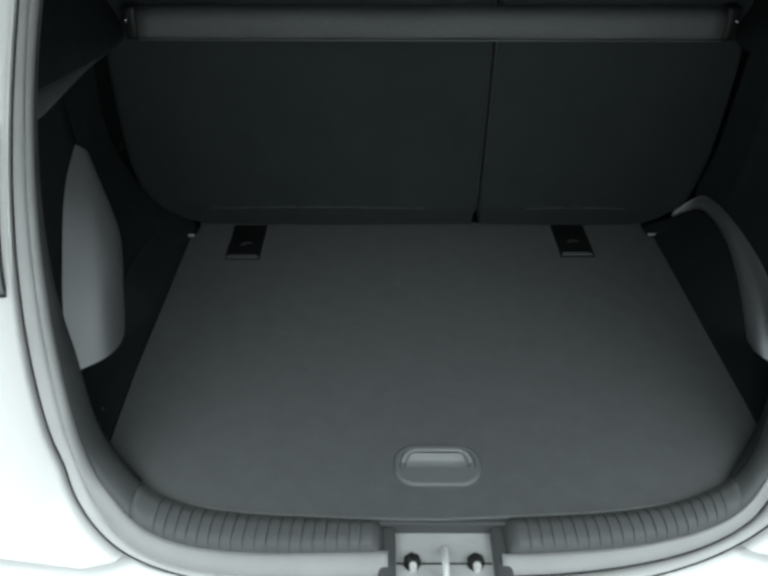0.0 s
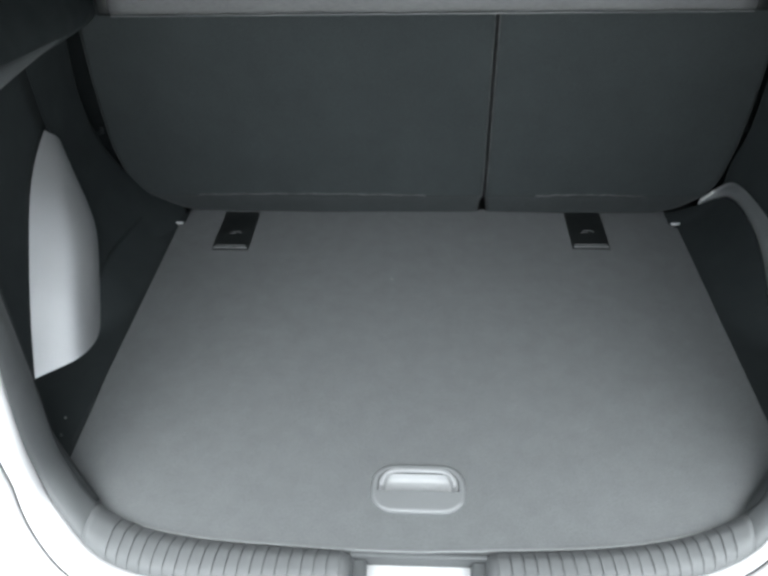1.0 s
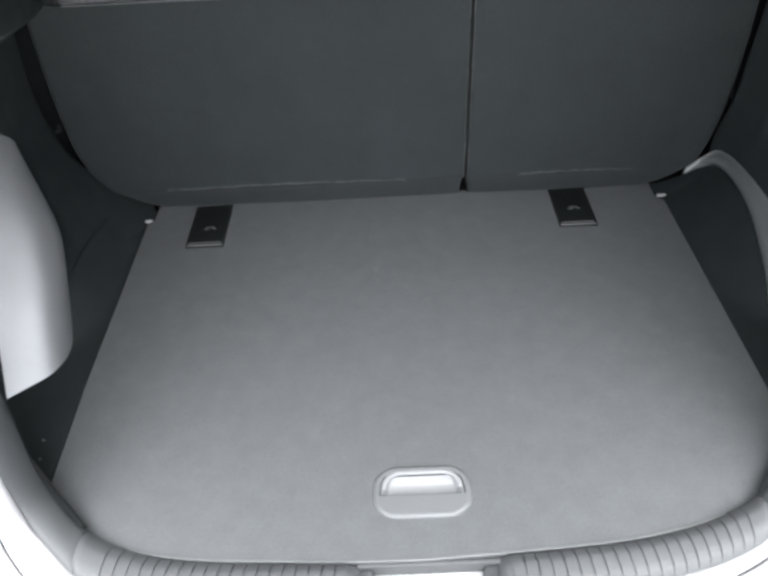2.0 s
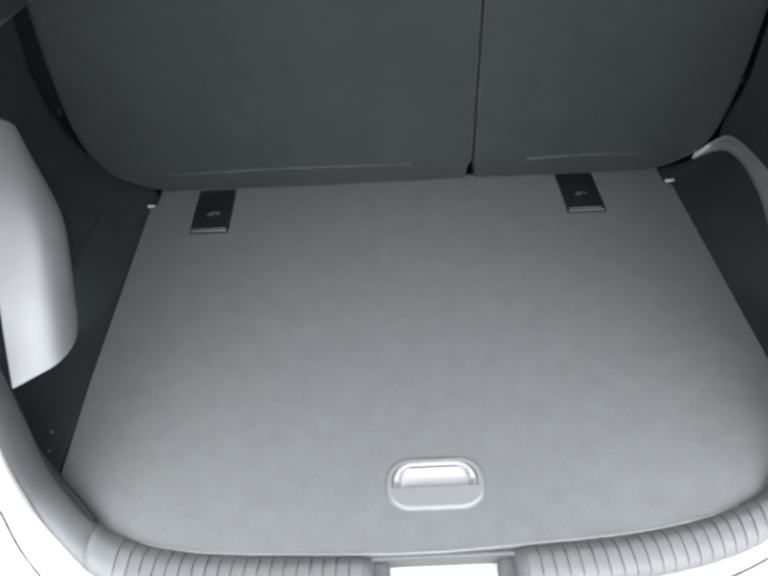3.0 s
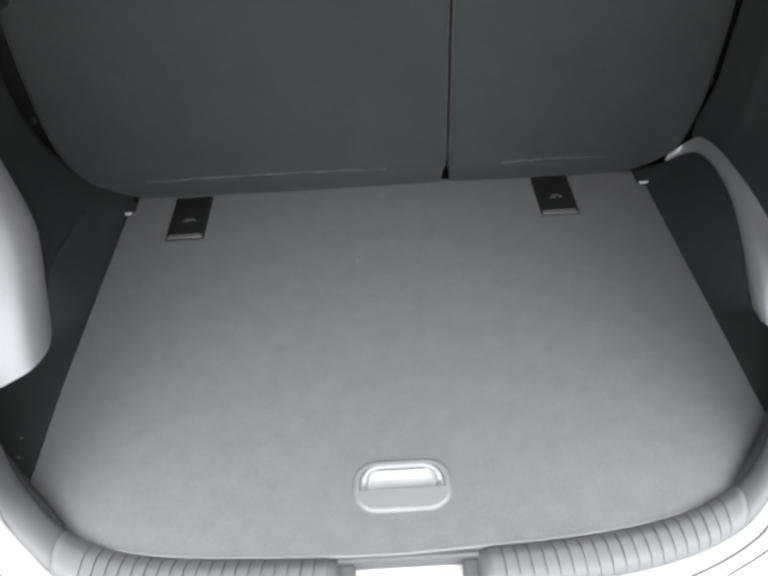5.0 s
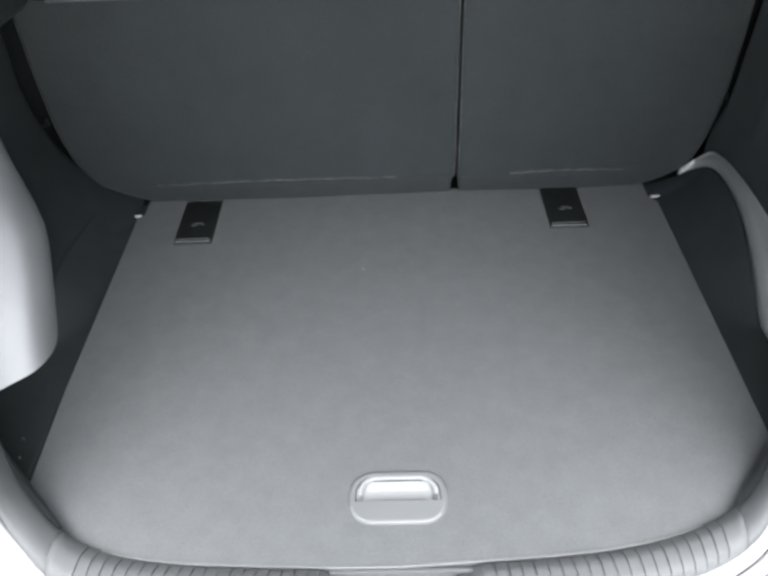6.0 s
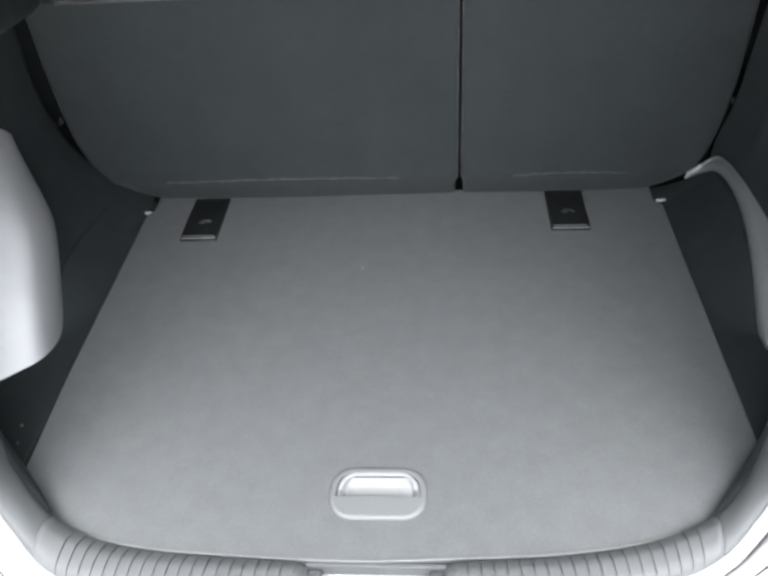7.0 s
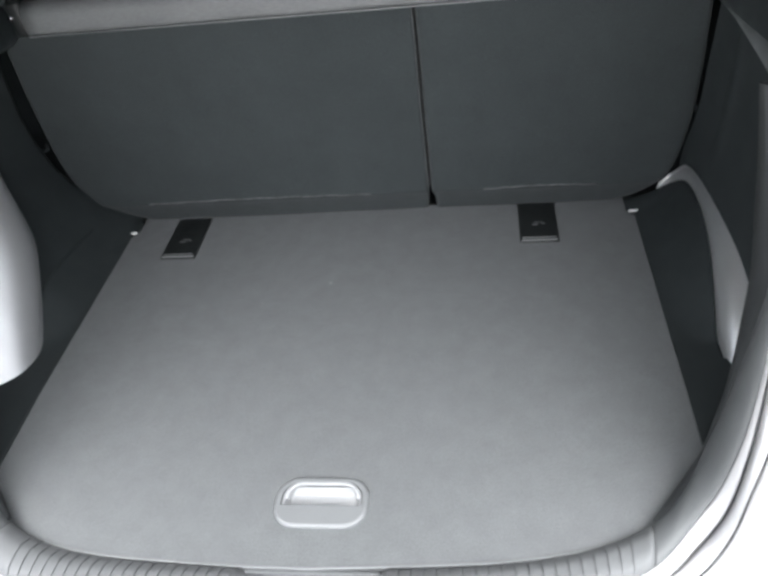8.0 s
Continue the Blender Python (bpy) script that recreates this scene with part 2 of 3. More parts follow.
RAILS = {-1: (LEFT_INNER, LEFT_OUTER, LEFT_SEAL, LEFT_GUTTER), 1: (RIGHT_INNER, RIGHT_OUTER, RIGHT_SEAL, RIGHT_GUTTER)}
STEPS, JOINT = 161, 58              # stations along a rail, and the one where the sill trim ends


def opening_frames(side):
    """Stations round one half of the opening: inner and outer edge of the trim, seal, gutter seam, and the way up from the trim."""
    lines = []
    for keys in RAILS[side]:
        line = mirrored(curve_through(keys, STEPS), side)
        for _ in range(30):
            line[1:-1] = [(a + 2 * b + c) / 4 for a, b, c in zip(line, line[1:], line[2:])]
        lines.append(line)
    inner, outer = lines[0], lines[1]
    ups = []
    for k in range(STEPS):
        along = inner[min(k + 1, STEPS - 1)] - inner[max(k - 1, 0)]
        n = along.cross(outer[k] - inner[k]).normalized()
        if n.dot(Vector((-side * 0.5, -0.2, 0.6))) < 0:
            n = -n
        ups.append(Vector((0, 0, 1)).lerp(n, smoothstep(JOINT - 15, JOINT + 20, k)).normalized())
    for _ in range(20):
        ups = [(ups[max(k - 1, 0)] + 2 * ups[k] + ups[min(k + 1, STEPS - 1)]).normalized() for k in range(STEPS)]
    return list(zip(*lines, ups))


FRAMES = {s: opening_frames(s) for s in (-1, 1)}


def station(x):
    """The rails where the sill is at x."""
    fr = FRAMES[-1 if x < 0 else 1]
    for a, b in zip(fr, fr[1:]):
        if abs(b[0].x) >= abs(x):
            f = (abs(x) - abs(a[0].x)) / max(1e-6, abs(b[0].x) - abs(a[0].x))
            return [p.lerp(q, f) for p, q in zip(a, b)]
    return fr[-1]


def opening_trim(side):
    rows = []
    for i, o, seal, gutter, n in FRAMES[side][JOINT:]:
        a = (o - i).normalized()
        foot = (i - n * 0.012 + a * 0.002).lerp(Vector((i.x + side * 0.004, i.y - 0.004, 0.690)), smoothstep(0.86, 0.80, i.z))
        row = [foot, i.lerp(foot, 0.35) - a * 0.001]
        row += [i.lerp(o, w) + n * h for w, h in ((0.05, 0.0015), (0.2, 0.005), (0.42, 0.0075), (0.55, 0.008), (0.7, 0.0076), (0.88, 0.0045), (0.97, 0.001))]
        rows.append(row + [o - n * 0.002, o - n * 0.020 - a * 0.003])
    return thick(part("opening_trim", grid(rows), M_OPENING, car, "smooth grey plastic boot opening trim"), 0.003)


# forward edge of the dark return inside the trim, on either side
LEFT_DEEP = [(0.520, 0.235, 0.690), (0.531, 0.245, 0.755), (0.533, 0.252, 0.800), (0.535, 0.262, 0.850), (0.537, 0.270, 0.900), (0.539, 0.280, 0.950),
             (0.541, 0.292, 1.000), (0.541, 0.308, 1.060), (0.539, 0.325, 1.110), (0.536, 0.350, 1.180)]
RIGHT_DEEP = [(0.520, 0.260, 0.690), (0.532, 0.310, 0.735), (0.536, 0.330, 0.778), (0.531, 0.338, 0.847), (0.526, 0.340, 0.926), (0.516, 0.342, 0.997),
              (0.502, 0.342, 1.091), (0.490, 0.345, 1.160)]


def pillar_strip(side):
    """Return behind the opening trim, coloured dark as in shade, that hides the rear of the side lining."""
    inner = [f[0] for f in FRAMES[side][JOINT:]]
    rows = []
    for d in mirrored(curve_through(LEFT_DEEP if side < 0 else RIGHT_DEEP, 40), side):
        i = min(inner, key=lambda p: abs(p.z - max(d.z, 0.704)))
        rows.append([i + Vector((side * 0.012, -0.012, 0)), i + Vector((side * 0.001, 0.004, 0)), i.lerp(d, 0.35) + Vector((-side * 0.004, 0, 0)),
                     i.lerp(d, 0.7) + Vector((-side * 0.003, 0, 0)), d, d + Vector((side * 0.008, 0.004, 0)), d + Vector((side * 0.05, 0.002, 0))])
    return part("pillar_strip", grid(rows), M_DARK, car, "return inside the opening trim, coloured dark as in shade")


def body_flange(side):
    """White painted channel outside the trim, in two steps greyed as if shaded, each closed by a thin dark seam."""
    inner, outer, seal_line, gutter_line = [], [], [], []
    for i, o, seal, gutter, n in FRAMES[side][9:]:
        inner.append([o - n * 0.012, o - n * 0.0028, o.lerp(seal, 0.3) + n * 0.0008, o.lerp(seal, 0.65) + n * 0.0008, seal, seal - n * 0.006])
        outer.append([seal - n * 0.006, seal - n * 0.0006, seal.lerp(gutter, 0.5) + n * 0.0004, gutter, gutter - n * 0.006])
        seal_line.append(seal + n * 0.0006)
        gutter_line.append(gutter + n * 0.0002)
    thick(part("door_flange", grid(inner), M_FLANGE_SHADE, car), 0.002)
    thick(part("gutter_flange", grid(outer), M_GUTTER_SHADE, car), 0.002)
    part("rubber_seal", tube(seal_line, 0.0012, 6), M_RUBBER, car, "thin dark rubber seal")
    part("gutter_seam", tube(gutter_line, 0.0012, 6), M_RUBBER, car, "thin dark gutter seam")


SILL_PROFILE = ((0.00, -0.036), (0.00, -0.003), (0.04, 0.0010), (0.16, 0.0060), (0.28, 0.0105), (0.36, 0.0124), (0.46, 0.0130), (0.66, 0.0126), (0.84, 0.0102),
                (0.95, 0.0050), (1.0, -0.001), (1.0, -0.024))


def sill_trim(side):
    """Half of the sill trim: a grey plastic cover with raised ribs across it."""
    rows = []
    last = abs(FRAMES[side][JOINT][0].x) - 0.0015
    for k in range(45):
        x = side * (0.077 + (last - 0.077) * k / 44)
        i, o = station(x)[:2]
        end = smoothstep(0.077, 0.090, abs(x))
        rows.append([i.lerp(o, w) + Vector((0, 0, h * (0.25 + 0.75 * end) - 0.016 * (1 - end))) for w, h in SILL_PROFILE])
    cover = thick(part("sill_trim", grid(rows), M_TRIM, car, "ribbed grey plastic sill trim"), 0.003)
    pitch, count = 0.01475, 20
    for k in range(count):
        x0 = side * (0.093 + pitch * k)
        x1 = x0 + side * (pitch - 0.0018)
        rr = []
        for x, low in ((x0, 1), (x0 + side * 0.0004, 0), (x1 - side * 0.0004, 0), (x1, 1)):
            i, o = station(x)[:2]
            rr.append([i.lerp(o, w) + Vector((0, 0, h + (-0.001 if low else 0.0016))) for w, h in SILL_PROFILE[1:-1]])
        sharpen(part("tread_rib", grid(rr), M_TRIM, cover), 50)
    return cover


# side linings of the boot: a body beside the seat, the slope or ledge of the wheel arch behind it, and an outer wall
def follow(keys, v, by, want):
    """The value of one axis along keys that rise on another axis."""
    if v <= keys[0][by]:
        return keys[0][want]
    for a, b in zip(keys, keys[1:]):
        if v <= b[by]:
            t = (v - a[by]) / (b[by] - a[by])
            return a[want] + (b[want] - a[want]) * t
    return keys[-1][want]


def spans(a, b, n):
    return [a + (b - a) * k / n for k in range(n + 1)]


def ledge(inner, outer, side, roll, turn, fillet):
    """A smooth moulded strip between two edges: rolled over by turn degrees on the inside, swept up into a fillet on the outside."""
    n = 60
    ci, co = curve_through(inner, n), curve_through(outer, n)
    for _ in range(4):
        for line in (ci, co):
            line[1:-1] = [(a + 2 * b + d) / 4 for a, b, d in zip(line, line[1:], line[2:])]
    rows = []
    for k in range(n):
        along = (ci[min(k + 1, n - 1)] - ci[max(k - 1, 0)]).normalized()
        over = co[k] - ci[k]
        wide = over.length
        over.normalize()
        up = over.cross(along).normalized()
        if up.z < 0:
            up = -up
        r, q = min(roll, 0.58 * wide), min(fillet, 0.27 * wide)
        row = []
        for j in range(10):
            a = radians(turn * (1 - j / 9))
            row.append(ci[k] + over * r * (1 - math.sin(a)) - up * r * (1 - math.cos(a)))
        for f in (0.25, 0.5, 0.75):
            row.append(ci[k] + over * (r + (wide - r - q) * f))
        for j in range(6):
            a = radians(75 * j / 5)
            row.append(co[k] - over * q * (1 - math.sin(a)) + up * q * (1 - math.cos(a)))
        rows.append([Vector((side * p.x, p.y, p.z)) for p in row])
    return rows


def felt(rows, side):
    ob = part("side_lining", grid(rows), M_SIDE, car, "dark felt boot side lining")
    return thick(ob, 0.003, side)


SLOPE_IN = [(0.510, 0.432, 0.690), (0.515, 0.476, 0.745), (0.520, 0.525, 0.805), (0.527, 0.568, 0.852), (0.540, 0.597, 0.885), (0.557, 0.622, 0.911), (0.575, 0.643, 0.932), (0.592, 0.660, 0.948)]
SLOPE_OUT = [(0.604, 0.350, 0.690), (0.611, 0.404, 0.760), (0.615, 0.446, 0.811), (0.617, 0.487, 0.861), (0.618, 0.524, 0.905), (0.618, 0.560, 0.940), (0.616, 0.600, 0.968), (0.614, 0.632, 0.982)]
LEDGE_IN = [(0.546, 0.398, 0.694), (0.546, 0.445, 0.728), (0.550, 0.500, 0.757), (0.553, 0.560, 0.777), (0.556, 0.630, 0.789), (0.557, 0.700, 0.793), (0.557, 0.750, 0.787), (0.556, 0.785, 0.774), (0.548, 0.803, 0.757), (0.527, 0.814, 0.733)]
LEDGE_OUT = [(0.603, 0.372, 0.694), (0.603, 0.420, 0.731), (0.600, 0.478, 0.764), (0.593, 0.540, 0.792), (0.583, 0.615, 0.812), (0.576, 0.690, 0.818), (0.573, 0.745, 0.812), (0.570, 0.785, 0.797), (0.559, 0.807, 0.774), (0.533, 0.818, 0.745)]
SEAT_SIDE = [(0.484, 0, 0.690), (0.495, 0, 0.712), (0.515, 0, 0.726), (0.533, 0, 0.743), (0.552, 0, 0.768), (0.578, 0, 0.815), (0.598, 0, 0.860), (0.613, 0, 0.915), (0.618, 0, 0.970), (0.612, 0, 1.06), (0.60, 0, 1.16)]


def lining_left():
    cover = ledge(SLOPE_IN, SLOPE_OUT, -1, 0.066, 80, 0.005)
    # felt body from the roll of the cover to the gap beside the seat, leaving the roll along its own slope
    body = []
    starts = [(r[0], (r[0] - r[1]).normalized()) for r in cover]
    starts = [(starts[0][0] + Vector((0, 0, -0.02)), starts[0][1])] + starts
    top, lean = starts[-1]
    back = cover[-1][-1] + Vector((0, 0.004, 0))
    starts += [(top.lerp(back, min(1, k / 3)) + Vector((0, 0, 0.012 * k)), lean.lerp(Vector((0, 1, 0)), min(1, k / 3))) for k in range(1, 22)]
    for p, t in starts:
        x0, y0, z = -p.x, p.y, p.z
        x1 = follow(SEAT_SIDE, z, 2, 0)
        y1 = 0.808 - 0.018 * smoothstep(0.74, 0.86, z) + 0.027 * smoothstep(0.76, 0.70, z)
        reach = y1 - y0
        row = []
        for f in spans(0, 1, 30):
            h00, h10, h01, h11 = 2 * f ** 3 - 3 * f ** 2 + 1, f ** 3 - 2 * f ** 2 + f, 3 * f ** 2 - 2 * f ** 3, f ** 3 - f ** 2
            x = h00 * x0 - h10 * t.x * reach * 0.5 + h01 * x1
            y = h00 * y0 + h10 * t.y * reach + h01 * y1 + h11 * reach
            row.append(Vector((-x, y, z)))
        e = row[-1]
        body.append(row + [e + Vector((-0.004, 0.010, 0)), e + Vector((-0.020, 0.016, 0)), e + Vector((-0.08, 0.018, 0))])
    felt(body, -1)
    # the floor of the side pocket, which runs on into the foot of the wall
    lower = []
    for y in spans(0.16, 0.834, 60):
        rise, near = smoothstep(0.43, 0.57, y), smoothstep(0.60, 0.80, y)
        edge = 0.489 - 0.010 * smoothstep(0.786, 0.800, y)
        wide = 0.62 + (0.552 - 0.62) * smoothstep(0.40, 0.50, y) - 0.014 * near - edge
        tall = 0.0005 + rise * (0.062 - 0.011 * near)
        lower.append([Vector((-edge, y, 0.6645))] + [Vector((-(edge + wide * f), y, 0.6945 + tall * f ** (2.6 - 1.25 * rise))) for f in spans(0, 1, 14)])
    felt(lower, -1)
    outer = []
    for z in spans(0.655, 1.19, 44):
        y1, x1 = follow(SLOPE_OUT, z, 2, 1), follow(SLOPE_OUT, z, 2, 0)
        outer.append([Vector((-(x1 + 0.010 * (1 - f)), 0.150 + (y1 + 0.006 - 0.150) * f, z)) for f in spans(0, 1, 14)])
    felt(outer, -1)
    under = [p + Vector((0, 0.020, -0.004)) for p in cover[0]]
    sharpen(part("arch_cover", grid([under] + cover), M_ARCH_LIT, car, "smooth wheel arch cover, coloured pale as if lit by the sky"), 60)


def lining_right():
    """Felt wall up from the floor, the rounded ridge of the wheel arch on it, and the wall above the ridge."""
    ridge = ledge(LEDGE_IN, LEDGE_OUT, 1, 0.1, 84, 0.007)
    # the floor of the side pocket runs on into the wall under the ridge
    lower = [[Vector((0.491 + 0.131 * f, y, 0.6945)) for f in spans(-1 / 14, 1, 15)] for y in spans(0.16, ridge[0][0].y - 0.012, 8)]
    upper = []
    for row in ridge:
        foot, end = row[0], row[-1]
        edge = 0.491 - 0.012 * smoothstep(0.786, 0.800, foot.y)
        base = Vector((edge, foot.y + 0.024 * smoothstep(0.780, 0.812, foot.y), 0.6945))
        lower.append([base + Vector((0, 0, -0.03))] + [base + Vector(((foot.x - edge) * f, (foot.y - base.y) * f, max(0.0005, foot.z - 0.694) * f ** (2.6 - 1.25 * smoothstep(0.42, 0.58, foot.y)))) for f in spans(0, 1, 14)])
        if end.y > 0.800:
            continue
        near = smoothstep(0.62, 0.80, end.y)
        wall = []
        for f in spans(0, 1, 26):
            z = end.z + (1.19 - end.z) * f ** 1.3
            rise = smoothstep(0, 0.075, z - end.z)
            x = end.x + 0.022 * (1 - near) * rise + near * (0.010 * smoothstep(0.82, 0.95, z) + 0.04 * max(0, z - 0.95))
            x -= 0.004 * math.exp(-((end.y - 0.70) / 0.011) ** 2) * smoothstep(0.83, 0.90, z)
            wall.append(Vector((x, end.y - 0.022 * smoothstep(0.80, 0.90, z) * near, z)))
        upper.append(wall)
    upper.append([p + Vector((0.004, 0.010, 0)) for p in upper[-1]])
    upper.append([p + Vector((0.070, 0.010, 0)) for p in upper[-1]])
    felt(lower, 1)
    felt(upper, 1)
    outer = []
    for y in spans(0.150, ridge[0][-1].y + 0.004, 12):
        outer.append([Vector((0.608 + 0.02 * smoothstep(0.70, 0.80, z), y, z)) for z in spans(0.655, 1.19, 24)])
    felt(outer, 1)
    under = [p + Vector((0, 0.020, -0.004)) for p in ridge[0]]
    sharpen(part("arch_cover", grid([under] + ridge), M_RIDGE_LIT, car, "smooth wheel arch ridge, coloured pale as if lit by the sky"), 60)


LIP = [(0.503, 0.285, 1.178), (0.506, 0.350, 1.170), (0.511, 0.420, 1.161), (0.517, 0.500, 1.150), (0.524, 0.590, 1.138), (0.530, 0.680, 1.126), (0.536, 0.770, 1.116),
       (0.541, 0.860, 1.108)]


def upper_garnish(side):
    """The padded shoulder above the lining, with a rounded lower lip, on which the cargo cover rests."""
    line = mirrored(curve_through(LIP, 40), side)
    rows, lip = [], []
    for k, p in enumerate(line):
        r = 0.020 - 0.015 * smoothstep(0, 28, k)
        lip.append([p + Vector((side * (0.014 - r * math.sin(radians(a))), 0, -r * math.cos(radians(a)))) for a in range(-60, 151, 15)])
        rows.append([p + Vector((side * dx, 0, dz)) for dx, dz in
                     ((0.12, -0.018), (0.05, -0.016), (0.024, -0.010), (0.012, 0.0), (0.008, 0.012), (0.009, 0.026), (0.014, 0.042), (0.022, 0.060), (0.036, 0.095), (0.055, 0.21), (0.10, 0.34))])
    # coloured paler than the shoulder to imitate light along its edge
    part("garnish_lip", grid(lip), M_LIP_LIT, car, "rounded lower lip of the shoulder trim, paled as if lit")
    return thick(part("upper_garnish", grid(rows), M_GARNISH, car, "dark grey plastic shoulder trim under the window"), 0.004)


for s in (-1, 1):
    opening_trim(s)
    body_flange(s)
    pillar_strip(s)
    sill_trim(s)
    upper_garnish(s)
lining_left()
lining_right()

# floor pan under the board, painted latch plate and striker
part("floor_pan", box(-0.66, 0.66, 0.075, 1.10, 0.600, 0.664), M_DARK, car, smooth=False)
# the plate's white is greyed to imitate shade in the recess
part("latch_plate", box(-0.082, 0.082, -0.045, 0.070, 0.630, 0.678, 0.003), M_PLATE_SHADE, car, "white painted latch plate", smooth=False)
part("latch_wall", box(-0.084, 0.084, 0.0685, 0.0745, 0.640, 0.697, 0.002), M_OPENING, car, smooth=False)
for s in (-1, 1):
    part("latch_cheek", box(min(s * 0.0630, s * 0.086), max(s * 0.0630, s * 0.086), -0.030, 0.070, 0.640, 0.692, 0.006), M_OPENING, car, "grey plastic cheek of the latch recess")
part("plate_fold", box(-0.062, 0.062, 0.0205, 0.0230, 0.674, 0.6795, 0.001), M_DARK, car, smooth=False)
part("striker", tube([(0, 0.036, 0.655), (0, 0.036, 0.690), (0, 0.032, 0.695), (0, -0.004, 0.695), (0, -0.009, 0.690), (0, -0.009, 0.655)], 0.0044),
     M_ZINC, car, "bright steel striker loop")
for x in (-0.042, 0.040):
    washer = part("bolt_washer", tube([(x, 0.022, 0.677), (x, 0.022, 0.682), (x, 0.020, 0.685)], 0.0120, 7), M_BLACK, car, "black washer")
    part("bolt_head", tube([(x + 0.001, 0.013, 0.679), (x + 0.001, 0.013, 0.689)], 0.0052, 6), M_ZINC, washer, "bright bolt head", smooth=False)


# outer body: bumper step, quarter panels, lamps
def bumper():
    rows = []
    for k in range(41):
        x = -0.78 + 1.56 * k / 40
        g = station(max(-0.40, min(0.40, x)))[3]
        e = g.y - 0.001 + 1.2 * max(0, abs(x) - 0.40) ** 1.3
        bow = 0.10 * (abs(x) / 0.78) ** 3
        rows.append([Vector((x, e + 0.004, 0.672)), Vector((x, e, 0.6795)), Vector((x, e - 0.006, 0.674)), Vector((x, min(e - 0.012, -0.075 + bow), 0.662)),
                     Vector((x, -0.110 + bow, 0.640)), Vector((x, -0.130 + bow, 0.600)), Vector((x, -0.135 + bow, 0.42)),
                     Vector((x, -0.105 + bow, 0.22))])
    return thick(part("rear_bumper", grid(rows), M_PAINT, car, "white painted rear bumper"), 0.003)


def panel_row(f, side, proud=0.0):
    """Points from the gutter seam out over the rear corner of the body and along its side."""
    i, o, seal, s, n = f
    z, tuck = s.z, 0.25 * max(0, s.z - 0.95)
    return [s - n * 0.006, s, s + Vector((side * 0.010, -0.010 - proud, -0.003)), s + Vector((side * 0.05, -0.020 - proud, -0.004)),
            Vector((side * (0.70 - tuck), s.y + 0.01 - proud, z)), Vector((side * (0.80 - tuck + proud), s.y + 0.14, z)),
            Vector((side * (0.83 - tuck + proud), s.y + 0.45, z)), Vector((side * (0.84 - tuck), 1.4, z))]


def quarter_panel(side):
    rows = [panel_row(f, side) for f in FRAMES[side][54:]]
    return thick(part("quarter_panel", grid(rows), M_PAINT, car, "white painted rear quarter panel"), 0.002)


def tail_lamp(side):
    """A clear lens let into the rear corner, with a dark rim round it."""
    lens, rim = [], []
    fr = [f for f in FRAMES[side] if 1.00 < f[3].z < 1.205]
    for k, f in enumerate(fr):
        row = panel_row(f, side, 0.005 * math.sin(math.pi * min(1, (k + 0.5) / 6, (len(fr) - k - 0.5) / 6) / 2))
        lens.append([row[2].lerp(row[3], w) for w in (0.05, 0.4, 0.8)] + [row[3].lerp(row[4], w) for w in (0.1, 0.4, 0.7, 1.0)] + [row[4].lerp(row[5], w) for w in (0.3, 0.6, 0.9)])
    ob = thick(part("tail_lamp", grid(lens), M_LAMP, car, "clear tail lamp lens in the rear corner"), 0.003)
    edge = [lens[0][0]] + [r[0] for r in lens] + [lens[-1][0]]
    part("lamp_rim", tube([p + Vector((0, -0.001, 0)) for p in [lens[0][3]] + edge[1:-1] + [lens[-1][3]]], 0.0022, 6), M_RUBBER, ob, "thin dark rim")
    return ob


bumper()
for s in (-1, 1):
    quarter_panel(s)
    tail_lamp(s)
    part("body_side", box(min(s * 0.80, s * 0.84), max(s * 0.80, s * 0.84), 0.02, 3.2, 0.20, 0.74, 0.01), M_PAINT, car, smooth=False)

# cabin shell that closes the car ahead of and above the boot
part("cabin_floor", box(-0.72, 0.72, 1.05, 3.14, 0.30, 0.36), M_BLACK, car, smooth=False)
part("cabin_wall", box(-0.84, 0.84, 3.10, 3.16, 0.30, 1.50), M_LINER, car, smooth=False)
# coloured black so that the gaps beside the seats stay dark, as in shade
for s in (-1, 1):
    part("cabin_side", box(min(s * 0.68, s * 0.74), max(s * 0.68, s * 0.74), 0.30, 3.12, 0.60, 1.55), M_BLACK, car, smooth=False)
# dark sheets added behind the seat gaps in place of the shade there
for s in (-1, 1):
    part("seat_gap_shade", box(min(s * 0.555, s * 0.70), max(s * 0.555, s * 0.70), 0.872, 0.88, 0.66, 1.45), M_SIDE, car, smooth=False)
part("roof_panel", box(-0.72, 0.72, 0.44, 3.14, 1.500, 1.545, 0.01), M_LINER, car, "pale headliner under the roof", smooth=False)

# raised tailgate, unseen overhead, hinged at the back of the roof; blocks high sky
rows = []
for k in range(13):
    f = k / 12
    y, z = 0.42 - 1.02 * f, 1.560 + 0.33 * f + 0.05 * math.sin(math.pi * f)
    half = 0.60 + 0.03 * math.sin(math.pi * f)
    rows.append([Vector((half * u, y, z - 0.05 * abs(u) ** 3)) for u in [-1 + j / 8 for j in range(17)]])
gate = thick(part("tailgate", grid(rows), M_DARK, car, "raised tailgate with dark inner trim"), 0.06, 0)
thick(part("tailgate_skin", grid([[p * 1.0 + Vector((0.02 * p.x, 0.006, 0.040)) for p in r] for r in rows]), M_PAINT, gate, "white painted outer skin"), 0.004)

# white roof over the cabin
rows = []
